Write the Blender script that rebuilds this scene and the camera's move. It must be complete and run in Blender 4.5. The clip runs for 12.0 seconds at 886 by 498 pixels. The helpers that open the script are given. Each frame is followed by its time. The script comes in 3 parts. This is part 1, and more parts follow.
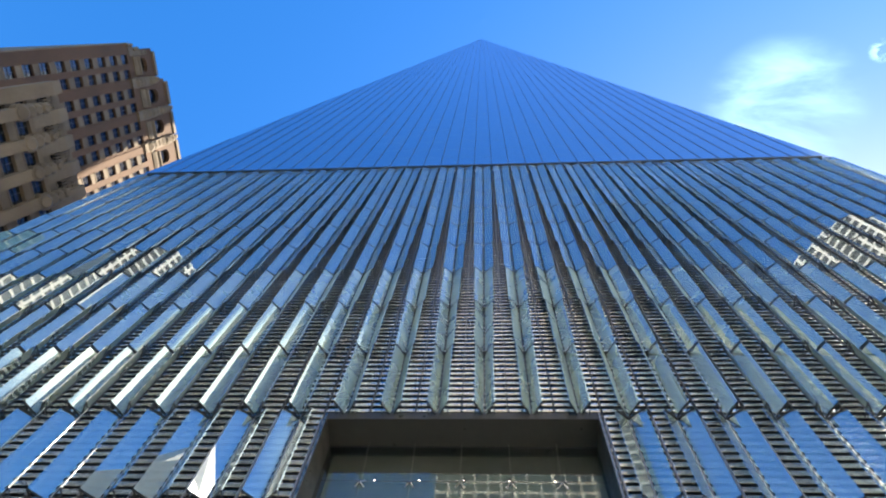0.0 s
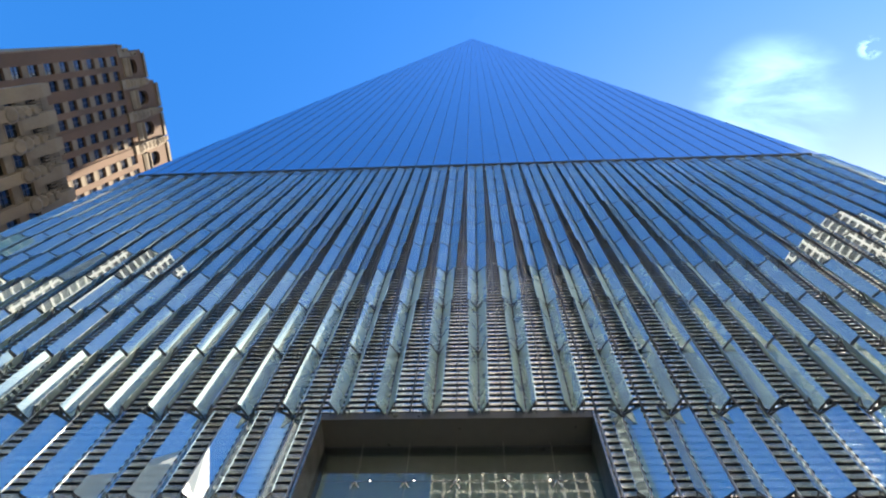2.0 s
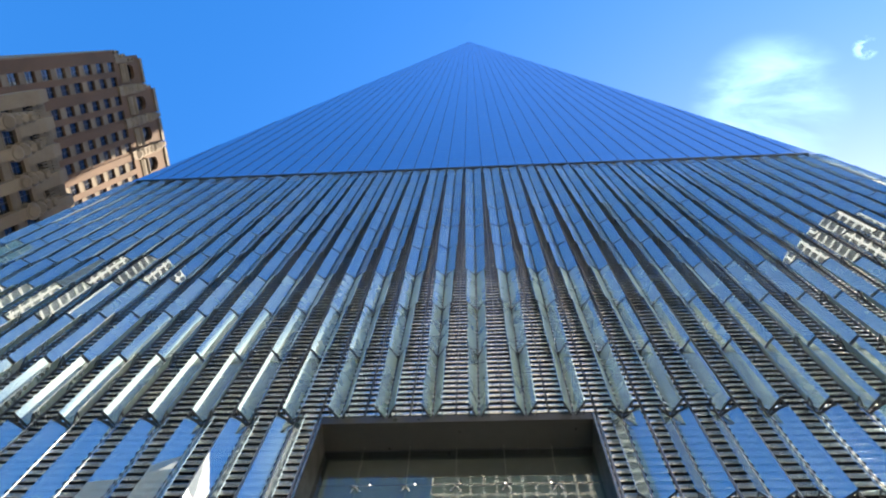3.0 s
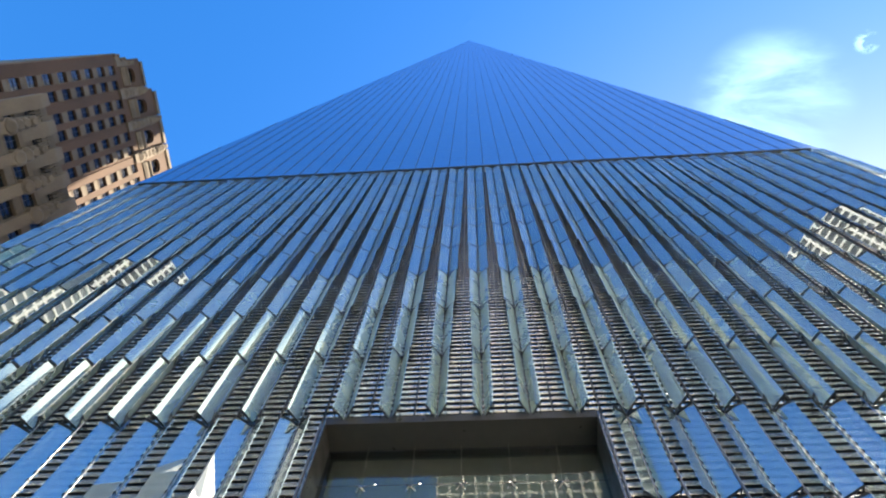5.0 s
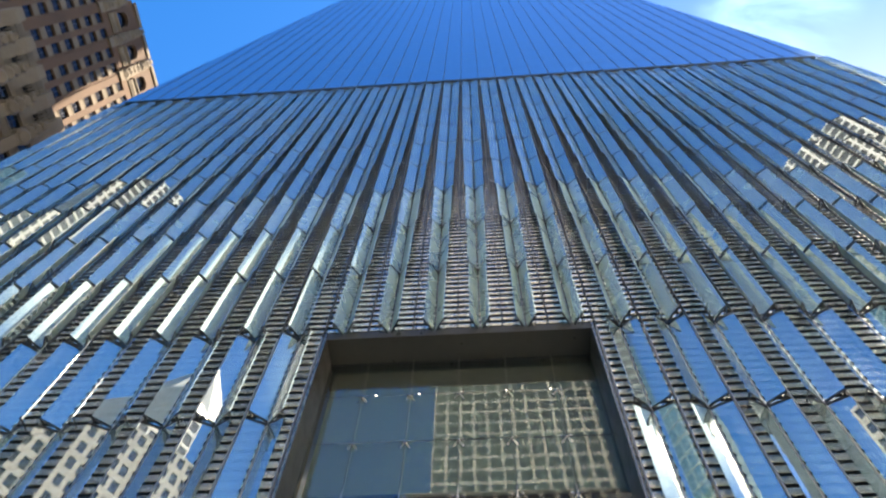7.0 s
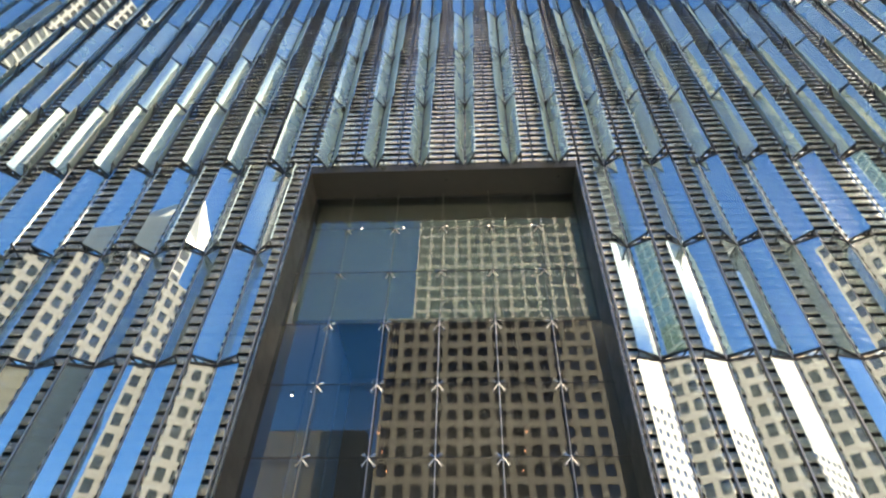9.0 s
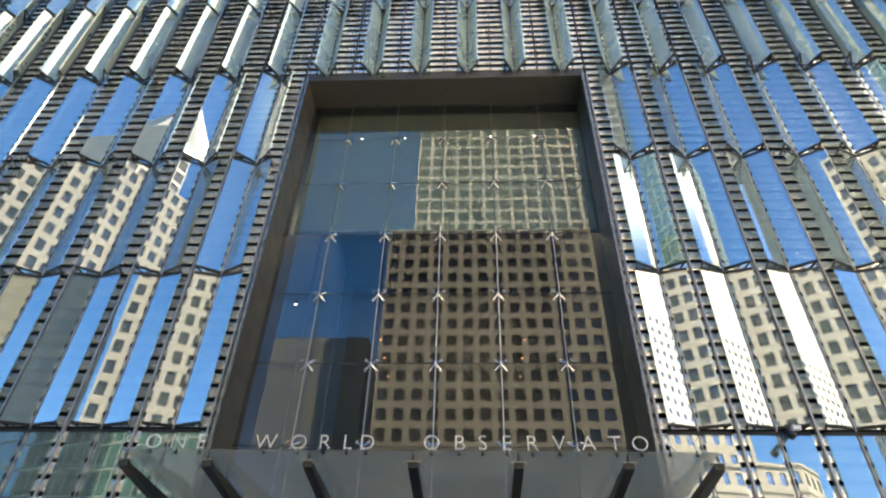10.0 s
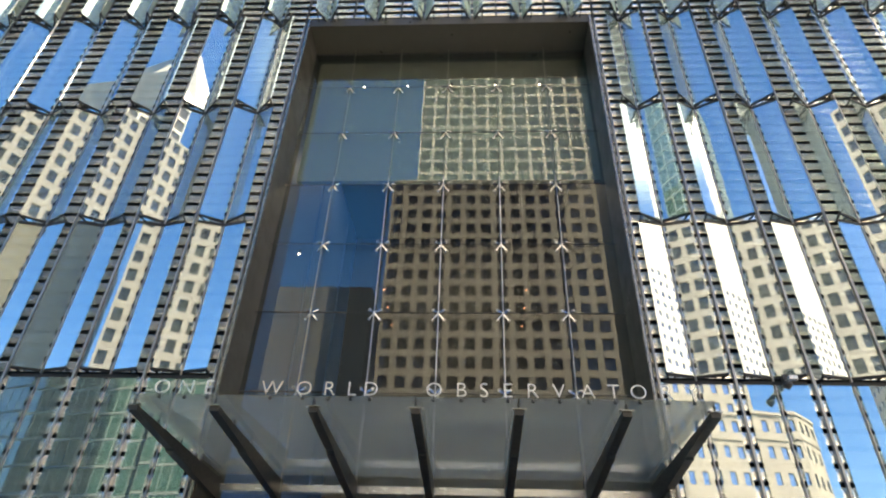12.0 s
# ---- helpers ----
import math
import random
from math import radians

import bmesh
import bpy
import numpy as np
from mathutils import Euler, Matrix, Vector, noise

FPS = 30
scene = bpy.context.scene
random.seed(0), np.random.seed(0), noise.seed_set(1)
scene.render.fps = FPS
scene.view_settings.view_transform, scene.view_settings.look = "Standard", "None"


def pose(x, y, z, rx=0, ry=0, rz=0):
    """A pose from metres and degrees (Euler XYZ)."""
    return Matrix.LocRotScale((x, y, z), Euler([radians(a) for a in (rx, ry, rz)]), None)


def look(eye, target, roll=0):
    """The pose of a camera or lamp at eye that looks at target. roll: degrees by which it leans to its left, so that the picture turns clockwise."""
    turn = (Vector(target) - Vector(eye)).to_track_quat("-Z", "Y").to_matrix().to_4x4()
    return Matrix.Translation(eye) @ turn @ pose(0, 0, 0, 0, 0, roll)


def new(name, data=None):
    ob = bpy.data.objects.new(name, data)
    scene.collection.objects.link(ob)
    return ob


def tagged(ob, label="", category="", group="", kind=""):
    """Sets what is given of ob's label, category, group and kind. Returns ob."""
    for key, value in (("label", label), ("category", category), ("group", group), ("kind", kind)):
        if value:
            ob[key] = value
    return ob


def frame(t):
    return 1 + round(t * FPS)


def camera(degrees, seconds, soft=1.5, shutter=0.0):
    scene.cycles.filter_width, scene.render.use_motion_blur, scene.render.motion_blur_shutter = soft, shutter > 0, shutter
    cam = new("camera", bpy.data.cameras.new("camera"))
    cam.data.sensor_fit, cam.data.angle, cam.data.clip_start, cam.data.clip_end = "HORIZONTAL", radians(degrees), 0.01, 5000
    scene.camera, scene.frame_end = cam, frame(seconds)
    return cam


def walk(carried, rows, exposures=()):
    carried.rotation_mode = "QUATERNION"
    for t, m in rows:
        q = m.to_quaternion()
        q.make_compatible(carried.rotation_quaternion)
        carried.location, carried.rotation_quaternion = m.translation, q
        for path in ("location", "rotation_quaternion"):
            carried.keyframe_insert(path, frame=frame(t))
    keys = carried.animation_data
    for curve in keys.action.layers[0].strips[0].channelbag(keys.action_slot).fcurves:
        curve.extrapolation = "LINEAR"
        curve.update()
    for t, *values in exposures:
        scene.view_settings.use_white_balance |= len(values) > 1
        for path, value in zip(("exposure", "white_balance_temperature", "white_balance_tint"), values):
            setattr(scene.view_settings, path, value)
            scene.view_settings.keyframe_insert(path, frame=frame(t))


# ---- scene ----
cam = camera(69.81, 12.0, soft=2.1, shutter=0.5)
EYE = (0.882, -12.183, 1.6)
# seconds, yaw, pitch, roll: one standing place, a slow tilt from the sky down to the entrance
TURNS = [
    (0.0, 2.18, 70.11, -3.30), (0.5, 2.11, 69.91, -3.11), (1.0, 2.25, 69.93, -2.80), (1.5, 2.35, 70.03, -2.67),
    (2.0, 2.45, 70.07, -2.53), (2.5, 2.65, 70.05, -2.32), (3.0, 2.87, 70.32, -2.25), (5.0, 3.55, 70.24, -2.24),
    (5.5, 3.68, 69.96, -2.11), (6.0, 4.02, 69.21, -1.90), (6.5, 4.20, 66.94, -1.73), (7.0, 4.14, 62.73, -1.59),
    (7.2, 4.10, 61.20, -1.52), (8.8, 2.56, 49.72, -1.10), (9.0, 2.48, 48.04, -1.10), (9.5, 2.50, 43.82, -1.10),
    (10.0, 2.36, 40.09, -1.33), (10.5, 2.29, 37.65, -1.38), (11.0, 2.37, 35.81, -1.75), (11.5, 2.40, 35.45, -1.86),
    (12.0, 2.39, 35.63, -1.74)]
walk(cam, [(t, pose(*EYE, 90 + p, r, y)) for t, y, p, r in TURNS], [(0.0, 2.18, 7350, 9), (6.0, 2.20, 7500, 9), (9.0, 2.47, 8450, 9), (12.0, 2.64, 8800, 9)])

# ---- sky and sun ----
SUN = Vector((0.714, 0.700, 1.0)).normalized()
sun = new("sun", bpy.data.lights.new("sun", "SUN"))
sun.data.energy, sun.data.angle, sun.data.color = 5.0, radians(0.5), (1.0, 0.93, 0.82)
sun.matrix_world = look((0, 0, 600), Vector((0, 0, 600)) - SUN)

world = bpy.data.worlds.new("sky")
scene.world = world
world.use_nodes = True
wn, wl = world.node_tree.nodes, world.node_tree.links
wn.clear()


def wnode(kind, **values):
    n = wn.new(kind)
    for k, v in values.items():
        n.inputs[k].default_value = v
    return n


sky = wn.new("ShaderNodeTexSky")
sky.sky_type = "NISHITA"
sky.sun_disc = False
sky.sun_elevation = math.asin(SUN.z)
sky.sun_rotation = math.atan2(SUN.x, SUN.y)
sky.air_density, sky.dust_density, sky.ozone_density = 1.0, 0.4, 2.5
deep = wnode("ShaderNodeHueSaturation", Saturation=1.39, Hue=0.508, Value=1.0)
wl.new(sky.outputs[0], deep.inputs["Color"])
coord = wn.new("ShaderNodeTexCoord")
# one thin cloud bank towards the sun's side, with a small shred beside it
CLOUD = Vector((0.405, 0.135, 0.904)).normalized()
SHRED = Vector((0.500, 0.056, 0.864)).normalized()


def cloud_mask(axis, near, far, stretch, scale, low, high):
    dot = wn.new("ShaderNodeVectorMath")
    dot.operation = "DOT_PRODUCT"
    dot.inputs[1].default_value = axis
    wl.new(coord.outputs["Generated"], dot.inputs[0])
    ring = wn.new("ShaderNodeMapRange")
    ring.interpolation_type = "SMOOTHSTEP"
    ring.inputs["From Min"].default_value, ring.inputs["From Max"].default_value = math.cos(radians(far)), math.cos(radians(near))
    wl.new(dot.outputs["Value"], ring.inputs["Value"])
    mapping = wn.new("ShaderNodeMapping")
    mapping.inputs["Scale"].default_value = stretch
    wl.new(coord.outputs["Generated"], mapping.inputs["Vector"])
    puff = wnode("ShaderNodeTexNoise", Scale=scale, Detail=6.0, Roughness=0.55, Distortion=0.4)
    wl.new(mapping.outputs[0], puff.inputs["Vector"])
    cut = wn.new("ShaderNodeMapRange")
    cut.interpolation_type = "SMOOTHSTEP"
    cut.inputs["From Min"].default_value, cut.inputs["From Max"].default_value = low, high
    wl.new(puff.outputs[0], cut.inputs["Value"])
    both = wn.new("ShaderNodeMath")
    both.operation = "MULTIPLY"
    wl.new(ring.outputs[0], both.inputs[0])
    wl.new(cut.outputs[0], both.inputs[1])
    return both.outputs[0]


bank = cloud_mask(CLOUD, 0.5, 6.4, (1.0, 2.6, 0.5), 9.0, 0.28, 0.80)
shred = cloud_mask(SHRED, 0.1, 0.95, (1.0, 1.6, 0.7), 36.0, 0.47, 0.58)
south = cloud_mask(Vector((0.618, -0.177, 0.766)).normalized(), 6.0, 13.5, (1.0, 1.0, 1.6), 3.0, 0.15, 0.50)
pair = wn.new("ShaderNodeMath")
pair.operation = "MAXIMUM"
wl.new(bank, pair.inputs[0])
wl.new(shred, pair.inputs[1])
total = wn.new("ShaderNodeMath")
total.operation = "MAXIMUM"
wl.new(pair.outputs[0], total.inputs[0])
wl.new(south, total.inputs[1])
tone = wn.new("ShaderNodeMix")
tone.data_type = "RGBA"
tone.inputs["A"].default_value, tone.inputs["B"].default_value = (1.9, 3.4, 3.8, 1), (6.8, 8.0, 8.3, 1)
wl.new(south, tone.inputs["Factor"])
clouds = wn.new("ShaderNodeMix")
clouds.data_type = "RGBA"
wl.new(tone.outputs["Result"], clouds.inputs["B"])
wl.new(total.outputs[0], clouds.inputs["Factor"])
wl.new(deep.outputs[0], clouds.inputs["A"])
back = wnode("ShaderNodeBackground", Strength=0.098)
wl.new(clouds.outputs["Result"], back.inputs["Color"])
out = wn.new("ShaderNodeOutputWorld")
wl.new(back.outputs[0], out.inputs["Surface"])


# ---- materials ----
class Mat:
    """A node material with a few short hands."""

    def __init__(self, name):
        self.m = bpy.data.materials.new(name)
        self.m.use_nodes = True
        self.n, self.l = self.m.node_tree.nodes, self.m.node_tree.links
        self.n.clear()
        self.coord = self.n.new("ShaderNodeTexCoord").outputs["Object"]
        self.geo = self.n.new("ShaderNodeNewGeometry")

    def add(self, kind, **values):
        n = self.n.new(kind)
        for k, v in values.items():
            s = n.inputs[k.replace("_", " ")]
            if hasattr(v, "is_linked"):
                self.l.new(v, s)
            else:
                s.default_value = v
        return n

    def noise(self, scale, detail=4.0, rough=0.55, stretch=(1, 1, 1), place=None):
        mp = self.add("ShaderNodeMapping", Vector=place or self.geo.outputs["Position"], Scale=stretch)
        return self.add("ShaderNodeTexNoise", Vector=mp.outputs[0], Scale=scale, Detail=detail, Roughness=rough).outputs[0]

    def ramp(self, fac, low, high, a, b):
        mr = self.add("ShaderNodeMapRange", Value=fac, **{"From Min": low, "From Max": high, "To Min": a, "To Max": b})
        return mr.outputs[0]

    def mix(self, fac, a, b):
        n = self.n.new("ShaderNodeMix")
        n.data_type = "RGBA"
        for s, v in ((n.inputs["Factor"], fac), (n.inputs["A"], a), (n.inputs["B"], b)):
            if hasattr(v, "is_linked"):
                self.l.new(v, s)
            else:
                s.default_value = v
        return n.outputs["Result"]

    def bump(self, height, strength, distance):
        return self.add("ShaderNodeBump", Height=height, Strength=strength, Distance=distance).outputs[0]

    def done(self, shader):
        o = self.n.new("ShaderNodeOutputMaterial")
        self.l.new(shader, o.inputs["Surface"])
        return self.m


def rgb(r, g, b):
    return (r, g, b, 1.0)


def solid(name, c1, c2, rough=0.7, metal=0.0, scale=0.6, fine=12.0, bump=0.25, dist=0.01, stretch=(1, 1, 1), shine=0.5):
    """A solid surface: colour varied at a coarse and a fine scale, with relief."""
    m = Mat(name)
    broad, grain = m.noise(scale, 5, 0.6, stretch), m.noise(fine, 3, 0.6, stretch)
    col = m.mix(m.ramp(broad, 0.3, 0.7, 0, 1), rgb(*c1), rgb(*c2))
    col = m.mix(m.ramp(grain, 0.35, 0.7, 0.0, 0.25), col, rgb(*(0.55 * v for v in c1)))
    r = m.ramp(grain, 0.2, 0.8, max(0.03, rough - 0.1), min(1, rough + 0.1))
    b = m.add("ShaderNodeBsdfPrincipled", Base_Color=col, Roughness=r, Metallic=metal, Normal=m.bump(grain, bump, dist), **{"Specular IOR Level": shine})
    return m.done(b.outputs[0])


def sheet_glass(name, tint, body, gloss, see, gloss_tint, wave=0.0, wave_scale=1.0, rough=0.01, backlit=False, most=1.0, curve=4.0):
    """Coated glass: part mirror, part clear, part pale body; more mirror at a slant."""
    m = Mat(name)
    normal = None
    if wave:
        normal = m.bump(m.noise(wave_scale, 2, 0.5), wave, 0.02)
    clear = m.add("ShaderNodeBsdfTransparent", Color=rgb(*tint))
    grime = m.noise(0.9, 4, 0.6)
    kind = "ShaderNodeBsdfTranslucent" if backlit else "ShaderNodeBsdfDiffuse"
    pale = m.add(kind, Color=m.mix(m.ramp(grime, 0.3, 0.7, 0, 1), rgb(*body), rgb(*(0.8 * v for v in body))))
    under = m.add("ShaderNodeMixShader", Fac=see)
    m.l.new(pale.outputs[0], under.inputs[1])
    m.l.new(clear.outputs[0], under.inputs[2])
    mirror = m.add("ShaderNodeBsdfGlossy", Color=rgb(*gloss_tint), Roughness=rough)
    slant = m.add("ShaderNodeLayerWeight", Blend=0.5)
    if normal:
        m.l.new(normal, mirror.inputs["Normal"])
        m.l.new(normal, slant.inputs["Normal"])
    steep = m.n.new("ShaderNodeMath")
    steep.operation = "POWER"
    m.l.new(slant.outputs["Facing"], steep.inputs[0])
    steep.inputs[1].default_value = curve
    fac = m.ramp(steep.outputs[0], 0.0, 1.0, gloss, most)
    top = m.add("ShaderNodeMixShader", Fac=fac)
    m.l.new(under.outputs[0], top.inputs[1])
    m.l.new(mirror.outputs[0], top.inputs[2])
    return m.done(top.outputs[0])


FIN_GLASS = sheet_glass("fin_glass", (0.88, 0.94, 0.90), (0.26, 0.33, 0.30), 0.44, 0.60, (0.80, 0.84, 0.88), most=0.42, curve=2.0)
STREET_GLASS = sheet_glass("street_glass", (0.88, 0.94, 0.90), (0.26, 0.33, 0.30), 0.44, 0.60, (0.80, 0.84, 0.88), 0.05, 0.5, most=0.42, curve=2.0)
LIT_FIN_GLASS = sheet_glass("lit_fin_glass", (0.84, 0.93, 0.88), (0.38, 0.46, 0.38), 0.42, 0.28, (0.86, 0.90, 0.91), most=0.32, curve=2.0)
TOWER_GLASS = sheet_glass("tower_glass", (0.1, 0.15, 0.2), (0.02, 0.035, 0.06), 0.46, 0.0, (0.92, 0.83, 0.94), 0.03, 0.25)
ENTRY_GLASS = sheet_glass("entry_glass", (0.80, 0.84, 0.84), (0.05, 0.06, 0.06), 0.068, 0.95, (0.95, 0.95, 0.92), 0.006, 0.5)
CANOPY_GLASS = sheet_glass("canopy_glass", (0.90, 0.89, 0.84), (0.52, 0.50, 0.42), 0.05, 0.60, (0.9, 0.92, 0.92), 0.0, 1.0, 0.08, True)
# Fin glass again, its body paled and backlit so the corner looks sunlit.
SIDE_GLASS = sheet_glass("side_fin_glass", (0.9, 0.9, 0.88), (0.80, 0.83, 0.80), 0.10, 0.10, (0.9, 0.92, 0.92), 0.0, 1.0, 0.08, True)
DARK_GLASS = sheet_glass("dark_window_glass", (0.1, 0.1, 0.1), (0.02, 0.022, 0.025), 0.09, 0.0, (0.8, 0.9, 1.0), 0.02, 0.3)
OLIVE_GLASS = sheet_glass("olive_window_glass", (0.1, 0.1, 0.1), (0.15, 0.145, 0.12), 0.06, 0.0, (0.8, 0.85, 0.85), 0.01, 0.2)
TEAL_GLASS = sheet_glass("teal_window_glass", (0.1, 0.1, 0.1), (0.03, 0.085, 0.075), 0.25, 0.0, (0.7, 0.9, 0.88), 0.05, 0.4)
SUN_GLASS = sheet_glass("mirror_window_glass", (0.1, 0.1, 0.1), (0.44, 0.48, 0.46), 0.05, 0.0, (1.0, 0.98, 0.94), 0.0, 1.0, 0.34)
BLUE_GLASS = sheet_glass("blue_window_glass", (0.1, 0.1, 0.1), (0.03, 0.05, 0.09), 0.45, 0.0, (0.7, 0.85, 1.0), 0.03, 0.2)

GREY_GLASS = sheet_glass("grey_window_glass", (0.1, 0.1, 0.1), (0.05, 0.048, 0.045), 0.08, 0.0, (0.9, 0.95, 1.0), 0.01, 0.2)
STEEL = solid("brushed_steel", (0.92, 0.88, 0.81), (0.85, 0.81, 0.75), 0.22, 0.80, 0.35, 9.0, 0.12, 0.004, (0.3, 1, 6))
RAIL_STEEL = solid("rail_steel", (0.36, 0.34, 0.33), (0.29, 0.28, 0.27), 0.34, 0.7, 0.6, 9.0, 0.1, 0.003, (6, 6, 0.4))
TRIM_METAL = solid("trim_metal", (0.36, 0.35, 0.33), (0.28, 0.27, 0.26), 0.26, 0.9, 0.6, 9.0, 0.1, 0.003, (6, 6, 0.4))
HEADER_PANEL = solid("header_panel", (0.20, 0.185, 0.14), (0.17, 0.157, 0.12), 0.6, 0.0, 0.5, 4.0, 0.05)
BLUE_CAST = solid("blue_cast_panel", (0.13, 0.29, 0.66), (0.10, 0.23, 0.54), 0.45, 0.0, 0.3, 4.0, 0.05)
TEAL_FRAME = solid("teal_frame", (0.16, 0.19, 0.185), (0.12, 0.145, 0.14), 0.5, 0.3, 0.5, 8.0, 0.1)
BRIGHT_STEEL = solid("polished_steel", (0.74, 0.74, 0.73), (0.62, 0.62, 0.62), 0.22, 1.0, 2.0, 30.0, 0.05, 0.002)
LETTER_STEEL = solid("letter_steel", (0.66, 0.65, 0.64), (0.58, 0.57, 0.56), 0.4, 0.3, 2.0, 30.0, 0.05, 0.002)
DARK_METAL = solid("dark_metal", (0.045, 0.045, 0.047), (0.03, 0.03, 0.032), 0.45, 0.6, 1.0, 20.0, 0.1, 0.003)
RIB_PAINT = solid("rib_paint", (0.030, 0.026, 0.022), (0.02, 0.018, 0.016), 0.5, 0.1, 1.0, 15.0, 0.1, 0.003)
MULLION_PAINT = solid("mullion_paint", (0.03, 0.045, 0.09), (0.02, 0.03, 0.06), 0.75, 0.0, 1.0, 10.0, 0.1, 0.003)
BLACK_PAINT = solid("black_paint", (0.02, 0.02, 0.022), (0.014, 0.014, 0.015), 0.6, 0.0, 1.0, 20.0, 0.1, 0.003, shine=0.2)
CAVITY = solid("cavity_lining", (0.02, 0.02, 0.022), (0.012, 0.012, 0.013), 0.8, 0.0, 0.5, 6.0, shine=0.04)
FRAME_PANEL = solid("portal_panel", (0.062, 0.058, 0.048), (0.056, 0.052, 0.043), 0.34, 0.3, 0.3, 2.0, 0.0, 0.001)
CEILING_PANEL = solid("bulkhead_panel", (0.281, 0.348, 0.297), (0.264, 0.332, 0.281), 0.7, 0.0, 0.3, 6.0, 0.05)
LOBBY_STONE = solid("lobby_stone", (0.11, 0.105, 0.095), (0.085, 0.08, 0.075), 0.5, 0.0, 0.4, 8.0, 0.1)
GRANITE = solid("pale_granite", (0.205, 0.200, 0.187), (0.178, 0.174, 0.163), 0.75, 0.0, 0.08, 3.0, 0.2)
CREAM_STONE = solid("cream_stone", (0.275, 0.265, 0.235), (0.235, 0.225, 0.20), 0.8, 0.0, 0.12, 3.0, 0.2)
LIGHT_GRANITE = solid("light_granite", (0.50, 0.49, 0.455), (0.45, 0.44, 0.41), 0.7, 0.0, 0.08, 3.0, 0.2)
WHITE_GRANITE = solid("white_granite", (0.52, 0.51, 0.48), (0.47, 0.46, 0.44), 0.7, 0.0, 0.08, 3.0, 0.2)
WING_STONE = solid("wing_stone", (0.209, 0.153, 0.095), (0.151, 0.109, 0.069), 0.85, 0.0, 0.2, 4.0, 0.5, 0.04)
BRICK = solid("brown_brick", (0.112, 0.058, 0.031), (0.071, 0.038, 0.021), 0.85, 0.0, 0.12, 5.0, 0.5, 0.03)
LIMESTONE = solid("weathered_limestone", (0.187, 0.145, 0.102), (0.106, 0.081, 0.056), 0.85, 0.0, 0.25, 2.5, 0.6, 0.08)
PAVING = solid("paving", (0.60, 0.57, 0.52), (0.50, 0.48, 0.44), 0.85, 0.0, 0.3, 9.0, 0.3)
ASPHALT = solid("asphalt", (0.055, 0.055, 0.055), (0.04, 0.04, 0.042), 0.9, 0.0, 0.3, 15.0, 0.4)
PALE_ROOF = solid("pale_roof", (0.42, 0.44, 0.42), (0.36, 0.38, 0.36), 0.6, 0.0, 0.1, 2.0, 0.1)
ROOFING = solid("roofing", (0.18, 0.17, 0.16), (0.13, 0.13, 0.12), 0.9, 0.0, 0.3, 6.0, 0.3)


def lamp_mat(name, c, power):
    m = Mat(name)
    return m.done(m.add("ShaderNodeEmission", Color=rgb(*c), Strength=power).outputs[0])


LAMP_WHITE = lamp_mat("lamp_glow", (1.0, 0.86, 0.78), 3.0)
LAMP_WARM = lamp_mat("warm_lamp_glow", (1.0, 0.42, 0.25), 1.6)


# ---- mesh helpers ----
class Build:
    """Collects vertices and faces for one mesh."""

    def __init__(self):
        self.v, self.f = [], []

    def hull(self, low, high):
        """A closed body between two polygons with as many corners."""
        k, n = len(self.v), len(low)
        self.v += [tuple(p) for p in low] + [tuple(p) for p in high]
        self.f.append(tuple(range(k + n - 1, k - 1, -1)))
        self.f.append(tuple(range(k + n, k + 2 * n)))
        for i in range(n):
            j = (i + 1) % n
            self.f.append((k + i, k + j, k + n + j, k + n + i))
        return self

    def box(self, x0, x1, y0, y1, z0, z1):
        return self.hull([(x0, y0, z0), (x1, y0, z0), (x1, y1, z0), (x0, y1, z0)], [(x0, y0, z1), (x1, y0, z1), (x1, y1, z1), (x0, y1, z1)])

    def bar(self, a, b, w, h):
        """A square bar from a to b."""
        a, b = Vector(a), Vector(b)
        d = (b - a).normalized()
        s = d.cross(Vector((0, 0, 1)) if abs(d.z) < 0.9 else Vector((0, 1, 0))).normalized()
        u = s.cross(d)
        ring = [s * w / 2 + u * h / 2, -s * w / 2 + u * h / 2, -s * w / 2 - u * h / 2, s * w / 2 - u * h / 2]
        return self.hull([a + r for r in ring], [b + r for r in ring])

    def rod(self, a, b, r, n=8, r2=None):
        a, b = Vector(a), Vector(b)
        d = (b - a).normalized()
        s = d.cross(Vector((0, 0, 1)) if abs(d.z) < 0.9 else Vector((0, 1, 0))).normalized()
        u = s.cross(d)
        way = [s * math.cos(i * math.tau / n) + u * math.sin(i * math.tau / n) for i in range(n)]
        return self.hull([a + w * r for w in way], [b + w * (r if r2 is None else r2) for w in way])

    def quad(self, *pts):
        k = len(self.v)
        self.v += [tuple(p) for p in pts]
        self.f.append(tuple(range(k, k + len(pts))))
        return self

    def squash(self, z0, by):
        """Draws what lies above z0 down towards it."""
        self.v = [(x, y, z0 + (z - z0) * by if z > z0 else z) for x, y, z in self.v]
        return self

    def mesh(self, name, mat, weld=False):
        me = bpy.data.meshes.new(name)
        me.from_pydata(self.v, [], self.f)
        bm = bmesh.new()
        bm.from_mesh(me)
        if weld:
            bmesh.ops.remove_doubles(bm, verts=bm.verts, dist=0.002)
        if len(self.f) < 4000:
            bmesh.ops.recalc_face_normals(bm, faces=bm.faces)
        bm.to_mesh(me)
        bm.free()
        me.materials.append(mat)
        return me


def part(name, data, parent, at=None, label="", kind=""):
    ob = new(name, data)
    ob.parent = parent
    if at is not None:
        ob.matrix_basis = at
    return tagged(ob, label, kind=kind)


def thing(name, label, category, at=(0, 0, 0), group="", kind="", data=None):
    ob = new(name, data)
    ob.location = at
    return tagged(ob, label, category, group, kind)


def shift(x, y, z):
    return Matrix.Translation((x, y, z))


